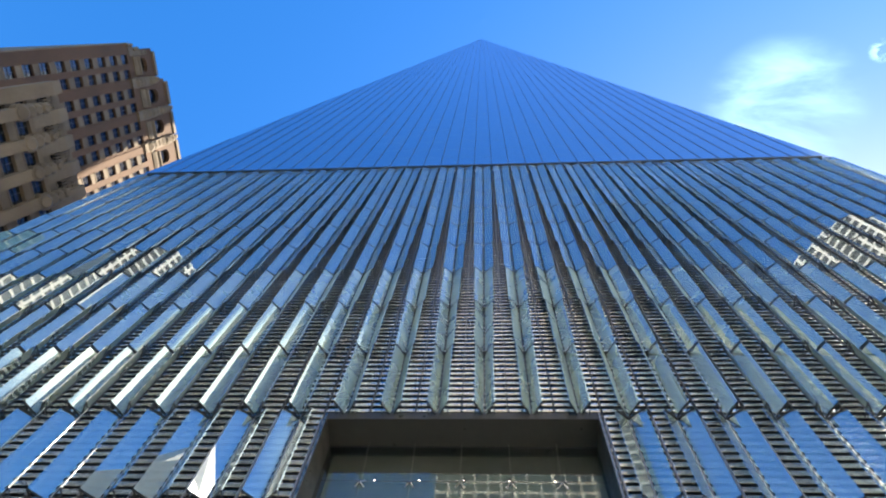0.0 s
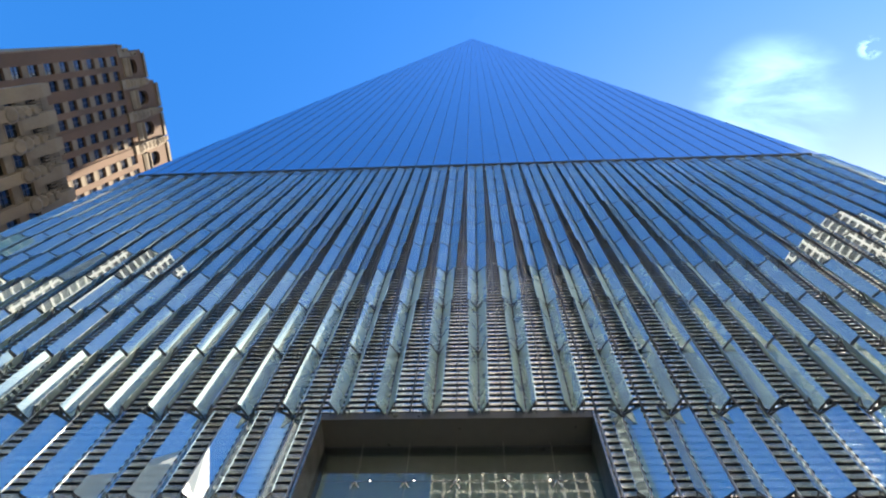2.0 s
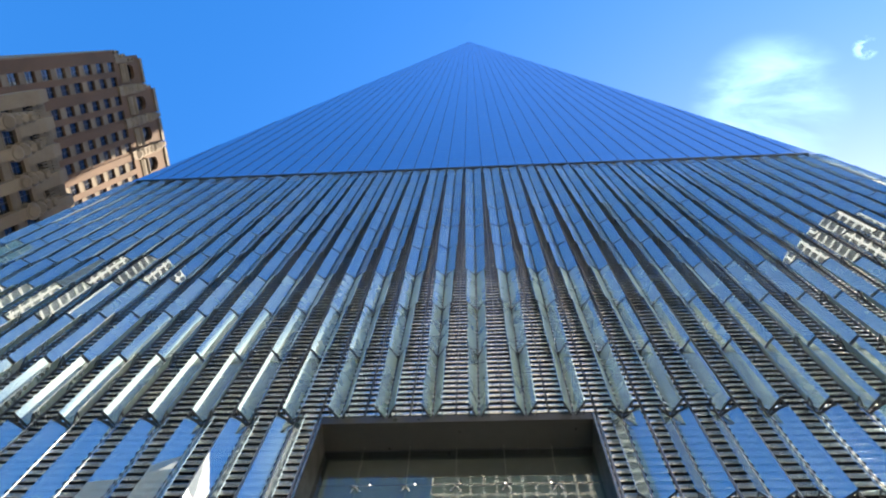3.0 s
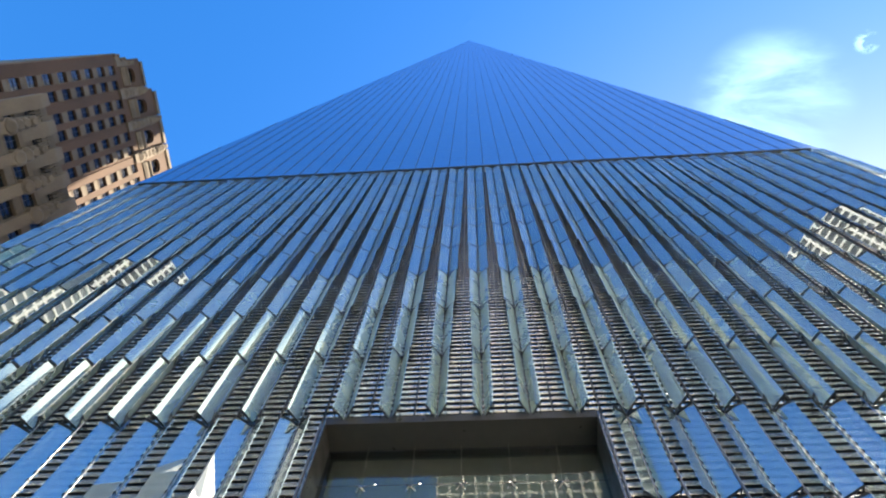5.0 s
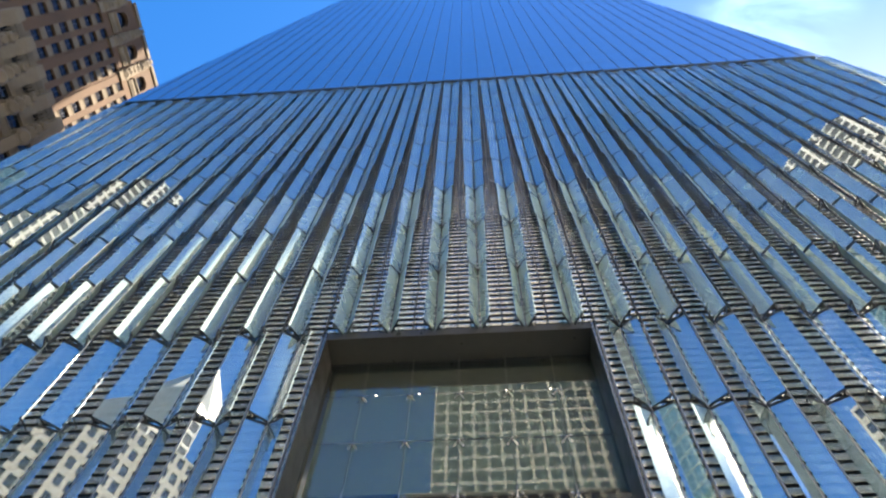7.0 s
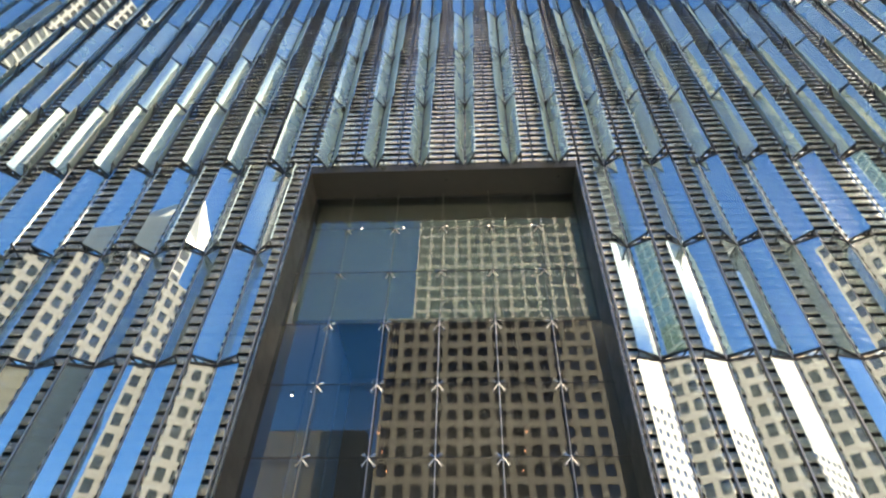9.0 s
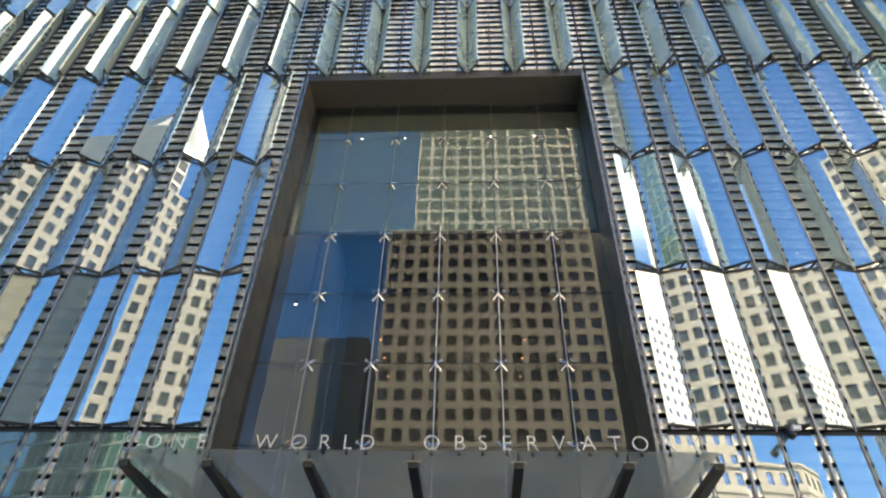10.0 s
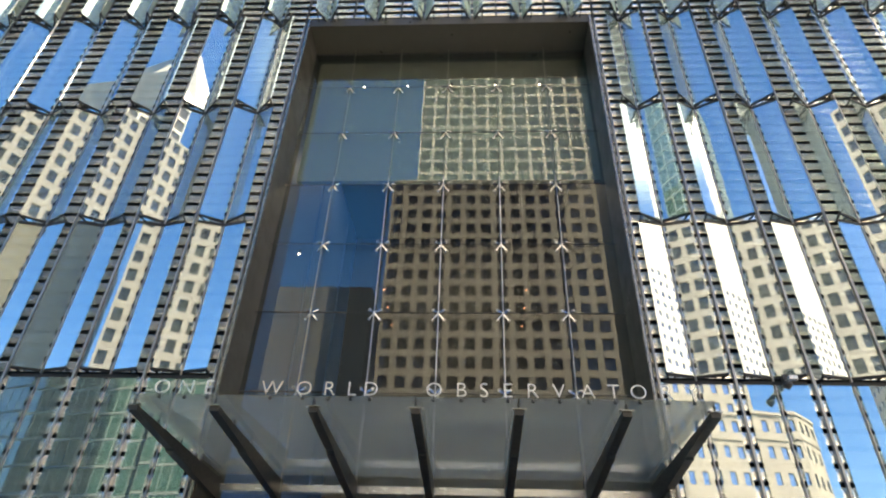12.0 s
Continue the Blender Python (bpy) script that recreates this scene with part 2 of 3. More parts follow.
MODULE = 1.524      # column spacing of the podium
ROW = 4.027         # height of a row of glass fins
SILL = 19.165       # top of the portal
TOP = 56.6          # top of the podium
HALF = 30.48        # half the podium's width
GLASS_Y = 0.97      # entrance glass behind the facade
SOFFIT = 18.98      # underside of the portal's head
OPEN = 4.572        # half the width between the slat walls' outer columns
JAMB = 4.385        # half the clear width of the portal

# ---- ground ----
ground = thing("ground", "grey stone and asphalt street ground", "ground", kind="structure",
               data=Build().box(-2500, 2500, -2500, 2500, -0.5, -0.02).mesh("ground", ASPHALT))
# Out of view; spread over the street and paled to bounce sunlight onto the podium.
plaza = thing("pavement", "pale paved plaza, widened over the street to bounce light", "pavement", kind="structure",
              data=Build().box(-60, 120, -71, 75, -0.4, 0.0).mesh("pavement", PAVING))

# ---- tower ----
tower = thing("skyscraper", "blue glass skyscraper tapering above a finned glass podium", "skyscraper")
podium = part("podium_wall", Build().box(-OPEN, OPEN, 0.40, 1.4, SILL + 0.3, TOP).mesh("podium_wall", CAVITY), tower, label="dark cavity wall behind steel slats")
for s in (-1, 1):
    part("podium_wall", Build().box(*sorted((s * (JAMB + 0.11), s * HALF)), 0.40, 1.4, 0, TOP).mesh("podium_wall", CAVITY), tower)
    part("side_wall", Build().box(*sorted((s * HALF, s * (HALF - 1))), 1.4, 60.9, 0, TOP).mesh("side_wall", STEEL), tower)
part("rear_wall", Build().box(-HALF, HALF, 60.9, 61.4, 0, TOP).mesh("rear_wall", STEEL), tower)
part("podium_roof", Build().box(-HALF + 0.1, HALF - 0.1, 0.5, 60.9, TOP - 0.5, TOP + 0.1).mesh("podium_roof", DARK_METAL), tower)
# The shade under the set-back shaft, drawn as a dark strip standing proud.
part("joint_shade", Build().box(-HALF + 0.75, HALF - 1.0, -0.17, 0.5, TOP, TOP + 0.30).mesh("joint_shade", DARK_METAL), tower, label="dark strip over the podium for the joint's shade")

# shaft: square foot, square head turned by an eighth, eight tall triangles
FOOT, HEAD, MID = TOP + 0.30, 417.0, 30.48
low = [Vector((-HALF, 0, FOOT)), Vector((HALF, 0, FOOT)), Vector((HALF, 60.96, FOOT)), Vector((-HALF, 60.96, FOOT))]
high = [Vector((0, -0.78, HEAD)), Vector((31.26, MID, HEAD)), Vector((0, 61.74, HEAD)), Vector((-31.26, MID, HEAD))]
for i in range(4):
    j = (i + 1) % 4
    part("glass_wall", Build().quad(low[i], low[j], high[i]).mesh("glass_wall", TOWER_GLASS), tower, label="blue mirrored curtain wall")
    part("glass_wall", Build().quad(low[j], high[j], high[i]).mesh("glass_wall", TOWER_GLASS), tower, label="blue mirrored curtain wall")
part("roof", Build().quad(*high).mesh("roof", ROOFING), tower)
lean = -0.78 / (HEAD - FOOT)
bar_mesh = Build().box(-0.5, 0.5, -0.5, 0.5, 0, 1).mesh("mullion", MULLION_PAINT)
for k in range(-20, 21):
    x = k * MODULE
    tall = (HEAD - FOOT) * (1 - abs(x) / HALF)
    if tall > 3:
        ob = part("mullion", bar_mesh, tower)
        ob.matrix_basis = pose(x, -0.01, FOOT, math.degrees(-lean)) @ Matrix.Diagonal((0.05, 0.035, tall, 1))
joint_mesh = Build().box(-0.5, 0.5, -0.5, 0.5, -0.5, 0.5).mesh("floor_joint", MULLION_PAINT)
for k in range(1, 88):
    z = FOOT + k * 4.06
    wide = 2 * HALF * (1 - (z - FOOT) / (HEAD - FOOT))
    part("floor_joint", joint_mesh, tower, shift(0, lean * (z - FOOT), z) @ Matrix.Diagonal((wide, 0.008, 0.03, 1)))

# ---- podium: slats, fins, brackets ----
#       row: half spread and reach of the fin pair, and how far from the wall the glass begins
FINS = {-4: (0.63, 0.0, 0.0), -3: (0.607, 0.146, 0.0), -2: (0.562, 0.280, 0.0), -1: (0.49, 0.42, 0.0), 0: (0.33, 0.56, 0.04), 1: (0.37, 0.55, 0.10),
        2: (0.43, 0.53, 0.16), 3: (0.49, 0.48, 0.18), 4: (0.54, 0.39, 0.10), 5: (0.57, 0.32, 0.03), 6: (0.60, 0.24, 0.0), 7: (0.615, 0.18, 0.0),
        8: (0.63, 0.13, 0.0), 9: (0.64, 0.09, 0.0)}


def row_z(k):
    return SILL + ROW * k


def slat_mesh(x0, x1, tall):
    """A thin pressed steel slat, its edges turned in."""
    h = tall / 2
    d = min(0.038, 0.17 * tall)
    prof = [(0.050, -h), (0.050 - 0.42 * d, -h), (0.050 - 0.68 * d, -0.88 * h), (0.050 - 0.9 * d, -0.55 * h), (0.050 - d, 0.0)]
    prof += [(y, -z) for y, z in prof[-2::-1]]
    me = Build().hull([(x0, y, z) for y, z in prof], [(x1, y, z) for y, z in prof]).mesh("slat", STEEL)
    me.polygons.foreach_set("use_smooth", [True] * len(me.polygons))
    me.set_sharp_from_angle(angle=radians(50))
    return me


PITCH = ROW / 12
# slats are broad at street level and slimmer with each row, where the louvres open for air
SLAT_TALL = {-4: 0.245, -3: 0.235, -2: 0.230, -1: 0.205, 0: 0.170, 1: 0.145, 2: 0.115, 3: 0.085, 4: 0.065, 5: 0.055, 6: 0.050, 7: 0.045, 8: 0.045, 9: 0.045}
for k, tall in SLAT_TALL.items():
    runs = [slat_mesh(-HALF, HALF, tall)] if k >= 0 else [slat_mesh(-HALF, -JAMB - 0.12, tall), slat_mesh(JAMB + 0.12, HALF, tall)]
    for j in range(12):
        z = row_z(k) + (j + 0.5) * PITCH
        if z < TOP - 0.1:
            for run in runs:
                part("slat", run, podium, shift(0, 0, z))


def arm(side, spread, reach, root, z0, z1, x=0.0, into=None, bow=0.0):
    """One glass fin: from the seam at the wall outward to one side, slightly bowed."""
    b = into or Build()
    d = Vector((side * spread, root - reach, 0)).normalized()
    n = Vector((d.y, -d.x, 0))
    n *= -1 if n.y > 0 else 1
    a, e = Vector((x + side * 0.025, -0.02 - root, 0)), Vector((x + side * spread, -0.02 - reach, 0))
    a = a.lerp(e, 0.06)
    steps = [i / 6 for i in range(7)] if bow else [0.0, 1.0]
    line = [a.lerp(e, t) + n * 4 * bow * t * (1 - t) for t in steps]
    ring = [p + n * 0.014 for p in line] + [p - n * 0.014 for p in reversed(line)]
    b.hull([(p.x, p.y, z0) for p in ring], [(p.x, p.y, z1) for p in ring])
    return b


def head_rail(spread, reach, root, tall, x=0.0, z=0.0, into=None):
    """The slim dark rail along the heads of a pair of fins."""
    b = into or Build()
    for s in (-1, 1):
        b.bar((x - s * 0.01, -0.02 - root, z), (x + s * spread, -0.02 - reach, z), 0.034, tall)
    return b


def bracket(spread, reach, x=0.0, z=0.0, into=None, wide=0.10):
    """The dark holder under a pair of fins."""
    b = into or Build()
    for s in (-1, 1):
        tip = (x + s * spread, -0.02 - reach, z)
        b.bar((x + s * 0.02, 0.02, z), tip, wide, 0.03 + wide)
        b.bar(tip, (x + s * (spread * 0.80 + 0.05), 0.03, z), 0.028, 0.04)
        b.bar((x + s * 0.5 * spread, -0.02 - 0.5 * reach, z), (x + s * spread * 0.7, 0.02, z), 0.018, 0.025)
    return b


def over_portal(x, k):
    return k < 0 and abs(x) < OPEN


LIT_ROWS = (0, 1, 2)      # same fin glass just over the portal, pale reflected light put into its colour
far_fins, far_lit, far_brackets, far_rails = Build(), Build(), Build(), Build()
for k, (spread, reach, root) in FINS.items():
    z0, z1 = row_z(k) + 0.08, min(row_z(k + 1) - 0.05, TOP - 0.03)
    height = z1 - z0
    bow = {-4: 0.001, -3: 0.0005, -2: 0.0005, 0: 0.012, 1: 0.012, 2: 0.009, 3: 0.006}.get(k, 0.0)
    arms = [arm(s, spread, reach, root, 0, height, bow=bow).mesh("glass_fin", LIT_FIN_GLASS if k in LIT_ROWS else STREET_GLASS if k == -4 else FIN_GLASS) for s in (-1, 1)]
    for me in arms:
        me.polygons.foreach_set("use_smooth", [True] * len(me.polygons))
        me.set_sharp_from_angle(angle=radians(30))
    slim = 0.03 if k < 2 else 0.045 if k < 5 else 0.025
    hold = bracket(spread, reach, wide=slim).mesh("bracket", BLACK_PAINT)
    rail = head_rail(spread, reach, root, 0.045 + slim).mesh("head_rail", BLACK_PAINT)
    for c in range(-20, 20):
        x = (c + 0.5) * MODULE
        if over_portal(x, k):
            continue
        if abs(x) < (14 if -5 < k < 4 else 0):
            for a in arms:
                part("glass_fin", a, podium, shift(x, 0, z0), "glass fin with pale reflected light in its colour" if k in LIT_ROWS else "")
            part("bracket", hold, podium, shift(x, 0, z0 - 0.02))
            part("head_rail", rail, podium, shift(x, 0, z1 - 0.02))
        else:
            for s in (-1, 1):
                arm(s, spread, reach, root, z0, z1, x, far_lit if k in LIT_ROWS else far_fins)
            bracket(spread, reach, x, z0 - 0.02, far_brackets, slim)
            head_rail(spread, reach, root, 0.045 + slim, x, z1 - 0.02, far_rails)
part("glass_fin", far_fins.mesh("far_glass_fins", FIN_GLASS), podium, kind="stuff")
part("glass_fin", far_lit.mesh("far_lit_fins", LIT_FIN_GLASS), podium, kind="stuff")
part("head_rail", far_rails.mesh("far_head_rails", BLACK_PAINT), podium, kind="stuff")
part("bracket", far_brackets.mesh("far_brackets", BLACK_PAINT), podium, kind="stuff")

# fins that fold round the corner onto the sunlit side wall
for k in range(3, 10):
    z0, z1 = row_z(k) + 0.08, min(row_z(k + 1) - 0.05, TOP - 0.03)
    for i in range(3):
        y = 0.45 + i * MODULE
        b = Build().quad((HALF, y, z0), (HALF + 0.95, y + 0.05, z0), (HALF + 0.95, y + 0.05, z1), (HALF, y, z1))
        part("side_fin", b.mesh("side_fin", SIDE_GLASS), tower, label="glass fin paled to look sunlit")

# rail in the middle of each slat strip, seam behind each pair of fins: steel below, dark above the portal's head
def upright(name, wide, deep, y):
    return [Build().box(-wide / 2, wide / 2, y - deep / 2, y + deep / 2, z0, z1).mesh(name, m) for z0, z1, m in ((0, SILL, RAIL_STEEL), (SILL + 0.003, TOP, DARK_METAL))]


rails, seams = upright("rail", 0.046, 0.08, -0.03), upright("seam_strip", 0.018, 0.06, 0.0)
for c in range(-40, 41):
    x = c * MODULE / 2
    for me in (seams if c % 2 else rails)[1 if abs(x) < OPEN - 0.1 else 0:]:
        part("seam_strip" if c % 2 else "rail", me, podium, shift(x, 0, 0))

# ---- portal and entrance glazing ----
portal = thing("portal_frame", "dark grey metal portal lining round the entrance glass", "portal", kind="structure")
for s in (-1, 1):
    part("jamb", Build().box(*sorted((s * JAMB, s * (JAMB + 0.10))), -0.10, GLASS_Y + 0.3, 0, SILL + 0.16).mesh("jamb", FRAME_PANEL), portal)
    part("edge_trim", Build().box(*sorted((s * (JAMB + 0.01), s * (JAMB + 0.06))), -0.16, -0.10, 0, SILL + 0.1).mesh("edge_trim", TRIM_METAL), portal)
part("soffit", Build().box(-JAMB, JAMB, -0.10, GLASS_Y + 0.3, SOFFIT, SILL + 0.16).mesh("soffit", FRAME_PANEL), portal)
glazing = thing("entrance_glazing", "tall point-fixed glass wall over the entrance", "glass wall", kind="structure")
pane_mesh = Build().box(-MODULE / 2 + 0.008, MODULE / 2 - 0.008, -0.012, 0.012, 0.008, ROW / 2 - 0.008).mesh("glass_pane", ENTRY_GLASS)
head_pane = Build().box(-MODULE / 2 + 0.008, MODULE / 2 - 0.008, -0.012, 0.012, 0.008, SOFFIT - SILL + ROW / 2).mesh("glass_pane", ENTRY_GLASS)
for r in range(-7, 0):
    for c in range(-3, 3):
        part("glass_pane", pane_mesh if r < -1 else head_pane, glazing, shift((c + 0.5) * MODULE, GLASS_Y, SILL + r * ROW / 2))
spider = Build()
for sx in (-1, 1):
    for sz in (-1, 1):
        spider.rod((0, 0.09, 0), (sx * 0.13, 0.02, sz * 0.13), 0.03, 6, 0.02)
        spider.rod((sx * 0.13, 0.035, sz * 0.13), (sx * 0.13, -0.02, sz * 0.13), 0.036, 8)
spider.rod((0, 0.02, 0), (0, 0.14, 0), 0.035, 8)
spider_mesh = spider.mesh("spider_fitting", BRIGHT_STEEL)
for r in range(-6, 0):
    for c in range(-2, 3):
        part("spider_fitting", spider_mesh, glazing, shift(c * MODULE, GLASS_Y, SILL + r * ROW / 2) @ pose(0, 0, 0, 0, 0, 180))
for c in range(-2, 3):
    x = c * MODULE
    part("tension_rod", Build().rod((x, GLASS_Y - 0.14, 4), (x, GLASS_Y - 0.14, 13.4), 0.014, 8).mesh("tension_rod", RAIL_STEEL), glazing)
    part("tension_rod", Build().rod((x, GLASS_Y - 0.14, 13.4), (x, GLASS_Y - 0.14, SOFFIT), 0.010, 8).mesh("tension_rod", FRAME_PANEL), glazing)
for r in range(-6, 0):
    z = SILL + r * ROW / 2
    part("cross_rod", Build().rod((-JAMB, GLASS_Y - 0.12, z), (JAMB, GLASS_Y - 0.12, z), 0.012, 6).mesh("cross_rod", DARK_METAL), glazing)

# lobby behind the glass
lobby = thing("lobby_wall", "dim stone lobby behind the entrance glass", "lobby", kind="structure")
part("back_wall", Build().box(-OPEN - 3, OPEN + 3, 12, 12.3, 0, SILL + 1).mesh("back_wall", LOBBY_STONE), lobby)
# The blue cast behind the lower left panes is put into these panels' colour.
for i in range(5):
    part("side_lining", Build().box(-OPEN - 0.5, -OPEN - 0.25 - 0.05 * (i % 2), 1.4 + 2.18 * i, 3.54 + 2.18 * i, 0, SILL + 1).mesh("side_lining", BLUE_CAST), lobby, label="lobby wall panel coloured with a blue cast")
part("side_lining", Build().box(OPEN + 0.25, OPEN + 0.5, 1.4, 12.3, 0, SILL + 1).mesh("side_lining", LOBBY_STONE), lobby)
part("bulkhead", Build().box(-OPEN + 0.25, OPEN, 1.45, 1.6, 13.8, 18.2).mesh("bulkhead", CEILING_PANEL), lobby, label="grey bulkhead panel behind upper glass")
part("header_beam", Build().box(-OPEN + 0.25, OPEN, 1.42, 1.6, 18.2, SILL - 0.1).mesh("header_beam", HEADER_PANEL), lobby)
part("lobby_floor", Build().box(-OPEN - 3, OPEN + 3, 1.4, 12, -0.01, 0.03).mesh("lobby_floor", LOBBY_STONE), lobby)
part("lobby_ceiling", Build().box(-OPEN - 3, OPEN + 3, 1.6, 12, SILL + 0.4, SILL + 0.7).mesh("lobby_ceiling", LOBBY_STONE), lobby)
part("head_channel", Build().box(-JAMB, JAMB, GLASS_Y - 0.05, GLASS_Y - 0.02, SOFFIT - 0.11, SOFFIT - 0.07).mesh("head_channel", DARK_METAL), lobby)
part("transom", Build().box(-JAMB, JAMB, GLASS_Y - 0.06, GLASS_Y + 0.2, 4.98, 5.12).mesh("transom", STEEL), lobby)


# Unseen fill lamp, added to brighten the lobby; no such fitting is known.
fill_lamp = thing("lobby_fill_light", "added warm fill light over the lobby, out of view", "ceiling light", (0, 7, SILL + 0.3))
part("housing", Build().box(-4, 4, -0.3, 0.3, 0.0, 0.09).mesh("housing", DARK_METAL), fill_lamp)
part("diffuser", Build().box(-3.9, 3.9, -0.25, 0.25, -0.03, 0.0).mesh("diffuser", lamp_mat("fill_glow", (1.0, 0.90, 0.78), 2.4)), fill_lamp)


def downlight(x, y, z, glow):
    d = thing("downlight", "small glowing round lobby lamp", "lamp", (x, y, z), "lobby lamps")
    part("housing", Build().rod((0, 0, 0.0), (0, 0, 0.10), 0.05, 10, 0.04).mesh("housing", DARK_METAL), d)
    part("lens", Build().rod((0, 0, -0.015), (0, 0, 0.0), 0.02, 10, 0.032).mesh("lens", glow), d)


for i in range(5):
    downlight(-2.70 + 1.40 * i, 1.25, 17.66, LAMP_WHITE)
downlight(-3.9, 1.7, 11.4, LAMP_WHITE)


def pendant(x, y, z, glow):
    """A small lobby lamp on a thin stem from the ceiling."""
    d = thing("pendant_lamp", "small warm lobby lamp hanging on a thin stem", "lamp", (x, y, z), "hanging lobby lamps")
    part("stem", Build().rod((0, 0, 0.12), (0, 0, SILL + 0.4 - z), 0.008, 6).mesh("stem", DARK_METAL), d)
    part("housing", Build().rod((0, 0, 0.0), (0, 0, 0.14), 0.035, 10, 0.025).mesh("housing", DARK_METAL), d)
    part("lens", Build().rod((0, 0, -0.02), (0, 0, 0.0), 0.015, 10, 0.03).mesh("lens", glow), d)


for x in (-1.97, 2.43):
    for y in (4.47, 5.56, 6.74):
        pendant(x, y, 12.0, LAMP_WARM)

# ---- canopy and sign ----
TIP, PLATE = -3.05, 5.22
canopy = thing("entrance_canopy", "glass entrance canopy on tapered dark steel ribs", "canopy")
RIBS = [-4.38, -3.11, -1.58, -0.02, 1.53, 3.12, 4.40]
for a, b in zip(RIBS, RIBS[1:]):
    part("glass_sheet", Build().box(a + 0.01, b - 0.01, TIP - 0.13, GLASS_Y - 0.05, PLATE + 0.085, PLATE + 0.11).mesh("glass_sheet", CANOPY_GLASS), canopy)
prof = [(TIP, -0.02), (TIP, -0.10), (TIP + 1.5, -0.20), (TIP + 1.55, -0.23), (GLASS_Y, -0.42), (GLASS_Y, -0.02)]
for x in RIBS:
    rib = Build().hull([(x - 0.07, y, PLATE + z) for y, z in prof], [(x + 0.07, y, PLATE + z) for y, z in prof])
    r = part("rib", rib.mesh("rib", RIB_PAINT), canopy)
    part("tip_plate", Build().box(x - 0.12, x + 0.12, TIP - 0.03, TIP + 0.05, PLATE - 0.012, PLATE - 0.002).mesh("tip_plate", BRIGHT_STEEL), r)
    part("standoff", Build().rod((x, TIP + 0.01, PLATE - 0.003), (x, TIP + 0.01, PLATE + 0.084), 0.022, 8).mesh("standoff", DARK_METAL), r)
    for q in (0.9, 1.9, 2.9):
        part("standoff", Build().rod((x, TIP + q, PLATE - 0.025), (x, TIP + q, PLATE + 0.084), 0.022, 8).mesh("standoff", DARK_METAL), r)
sign = thing("letter_sign", "thin pale steel capital letters along the canopy's front edge", "sign", (0, TIP - 0.09, PLATE + 0.135))
WORDS = [("O", -4.03), ("N", -3.64), ("E", -3.28), ("W", -2.36), ("O", -1.85), ("R", -1.45), ("L", -1.10), ("D", -0.80),
         ("O", 0.18), ("B", 0.60), ("S", 0.95), ("E", 1.31), ("R", 1.69), ("V", 2.09), ("A", 2.53), ("T", 2.92), ("O", 3.29), ("R", 3.70), ("Y", 4.09)]
glyphs = {}
pin_mesh = Build().rod((0, 0.0, -0.075), (0, 0.0, -0.05), 0.028, 8).rod((0, 0.0, -0.05), (0, 0.0, 0.01), 0.010, 8).mesh("pin", BLACK_PAINT)
for ch, x in WORDS:
    x += (0.008 if x < -3 else 0.018) * (4.1 - x)
    if ch not in glyphs:
        cu = bpy.data.curves.new("letter", "FONT")
        cu.offset = -0.007
        cu.body, cu.size, cu.extrude, cu.align_x = ch, 0.33, 0.012, "CENTER"
        cu.resolution_u = 4
        tmp = bpy.data.objects.new("letter", cu)
        scene.collection.objects.link(tmp)
        glyphs[ch] = bpy.data.meshes.new_from_object(tmp.evaluated_get(bpy.context.evaluated_depsgraph_get()))
        glyphs[ch].materials.clear()
        glyphs[ch].materials.append(LETTER_STEEL)
        bpy.data.objects.remove(tmp)
        bpy.data.curves.remove(cu)
    part("letter", glyphs[ch], sign, shift(x, 0, 0) @ pose(0, 0, 0, 90))
    part("pin", pin_mesh, sign, shift(x, 0, 0))

# ---- bracket camera beside the portal ----
guard = thing("security_camera", "dark security camera on an angled wall arm", "security camera", (7.0, -0.05, 6.95))
part("arm", Build().bar((0.10, -0.03, 0.10), (-0.12, -0.42, -0.12), 0.06, 0.08).mesh("arm", DARK_METAL), guard)
part("wall_plate", Build().box(0.02, 0.18, -0.04, 0.05, 0.0, 0.24).mesh("wall_plate", DARK_METAL), guard)
part("bracket_box", Build().box(0.10, 0.26, -0.14, -0.04, 0.10, 0.17).mesh("bracket_box", LETTER_STEEL), guard, label="pale junction box")
dome = part("dome", Build().rod((-0.12, -0.42, -0.12), (-0.12, -0.42, -0.17), 0.085, 14, 0.09).mesh("dome", DARK_METAL), guard)
part("lens_cover", Build().rod((-0.12, -0.42, -0.17), (-0.12, -0.42, -0.24), 0.085, 14, 0.035).mesh("lens_cover", BLACK_PAINT), dome)


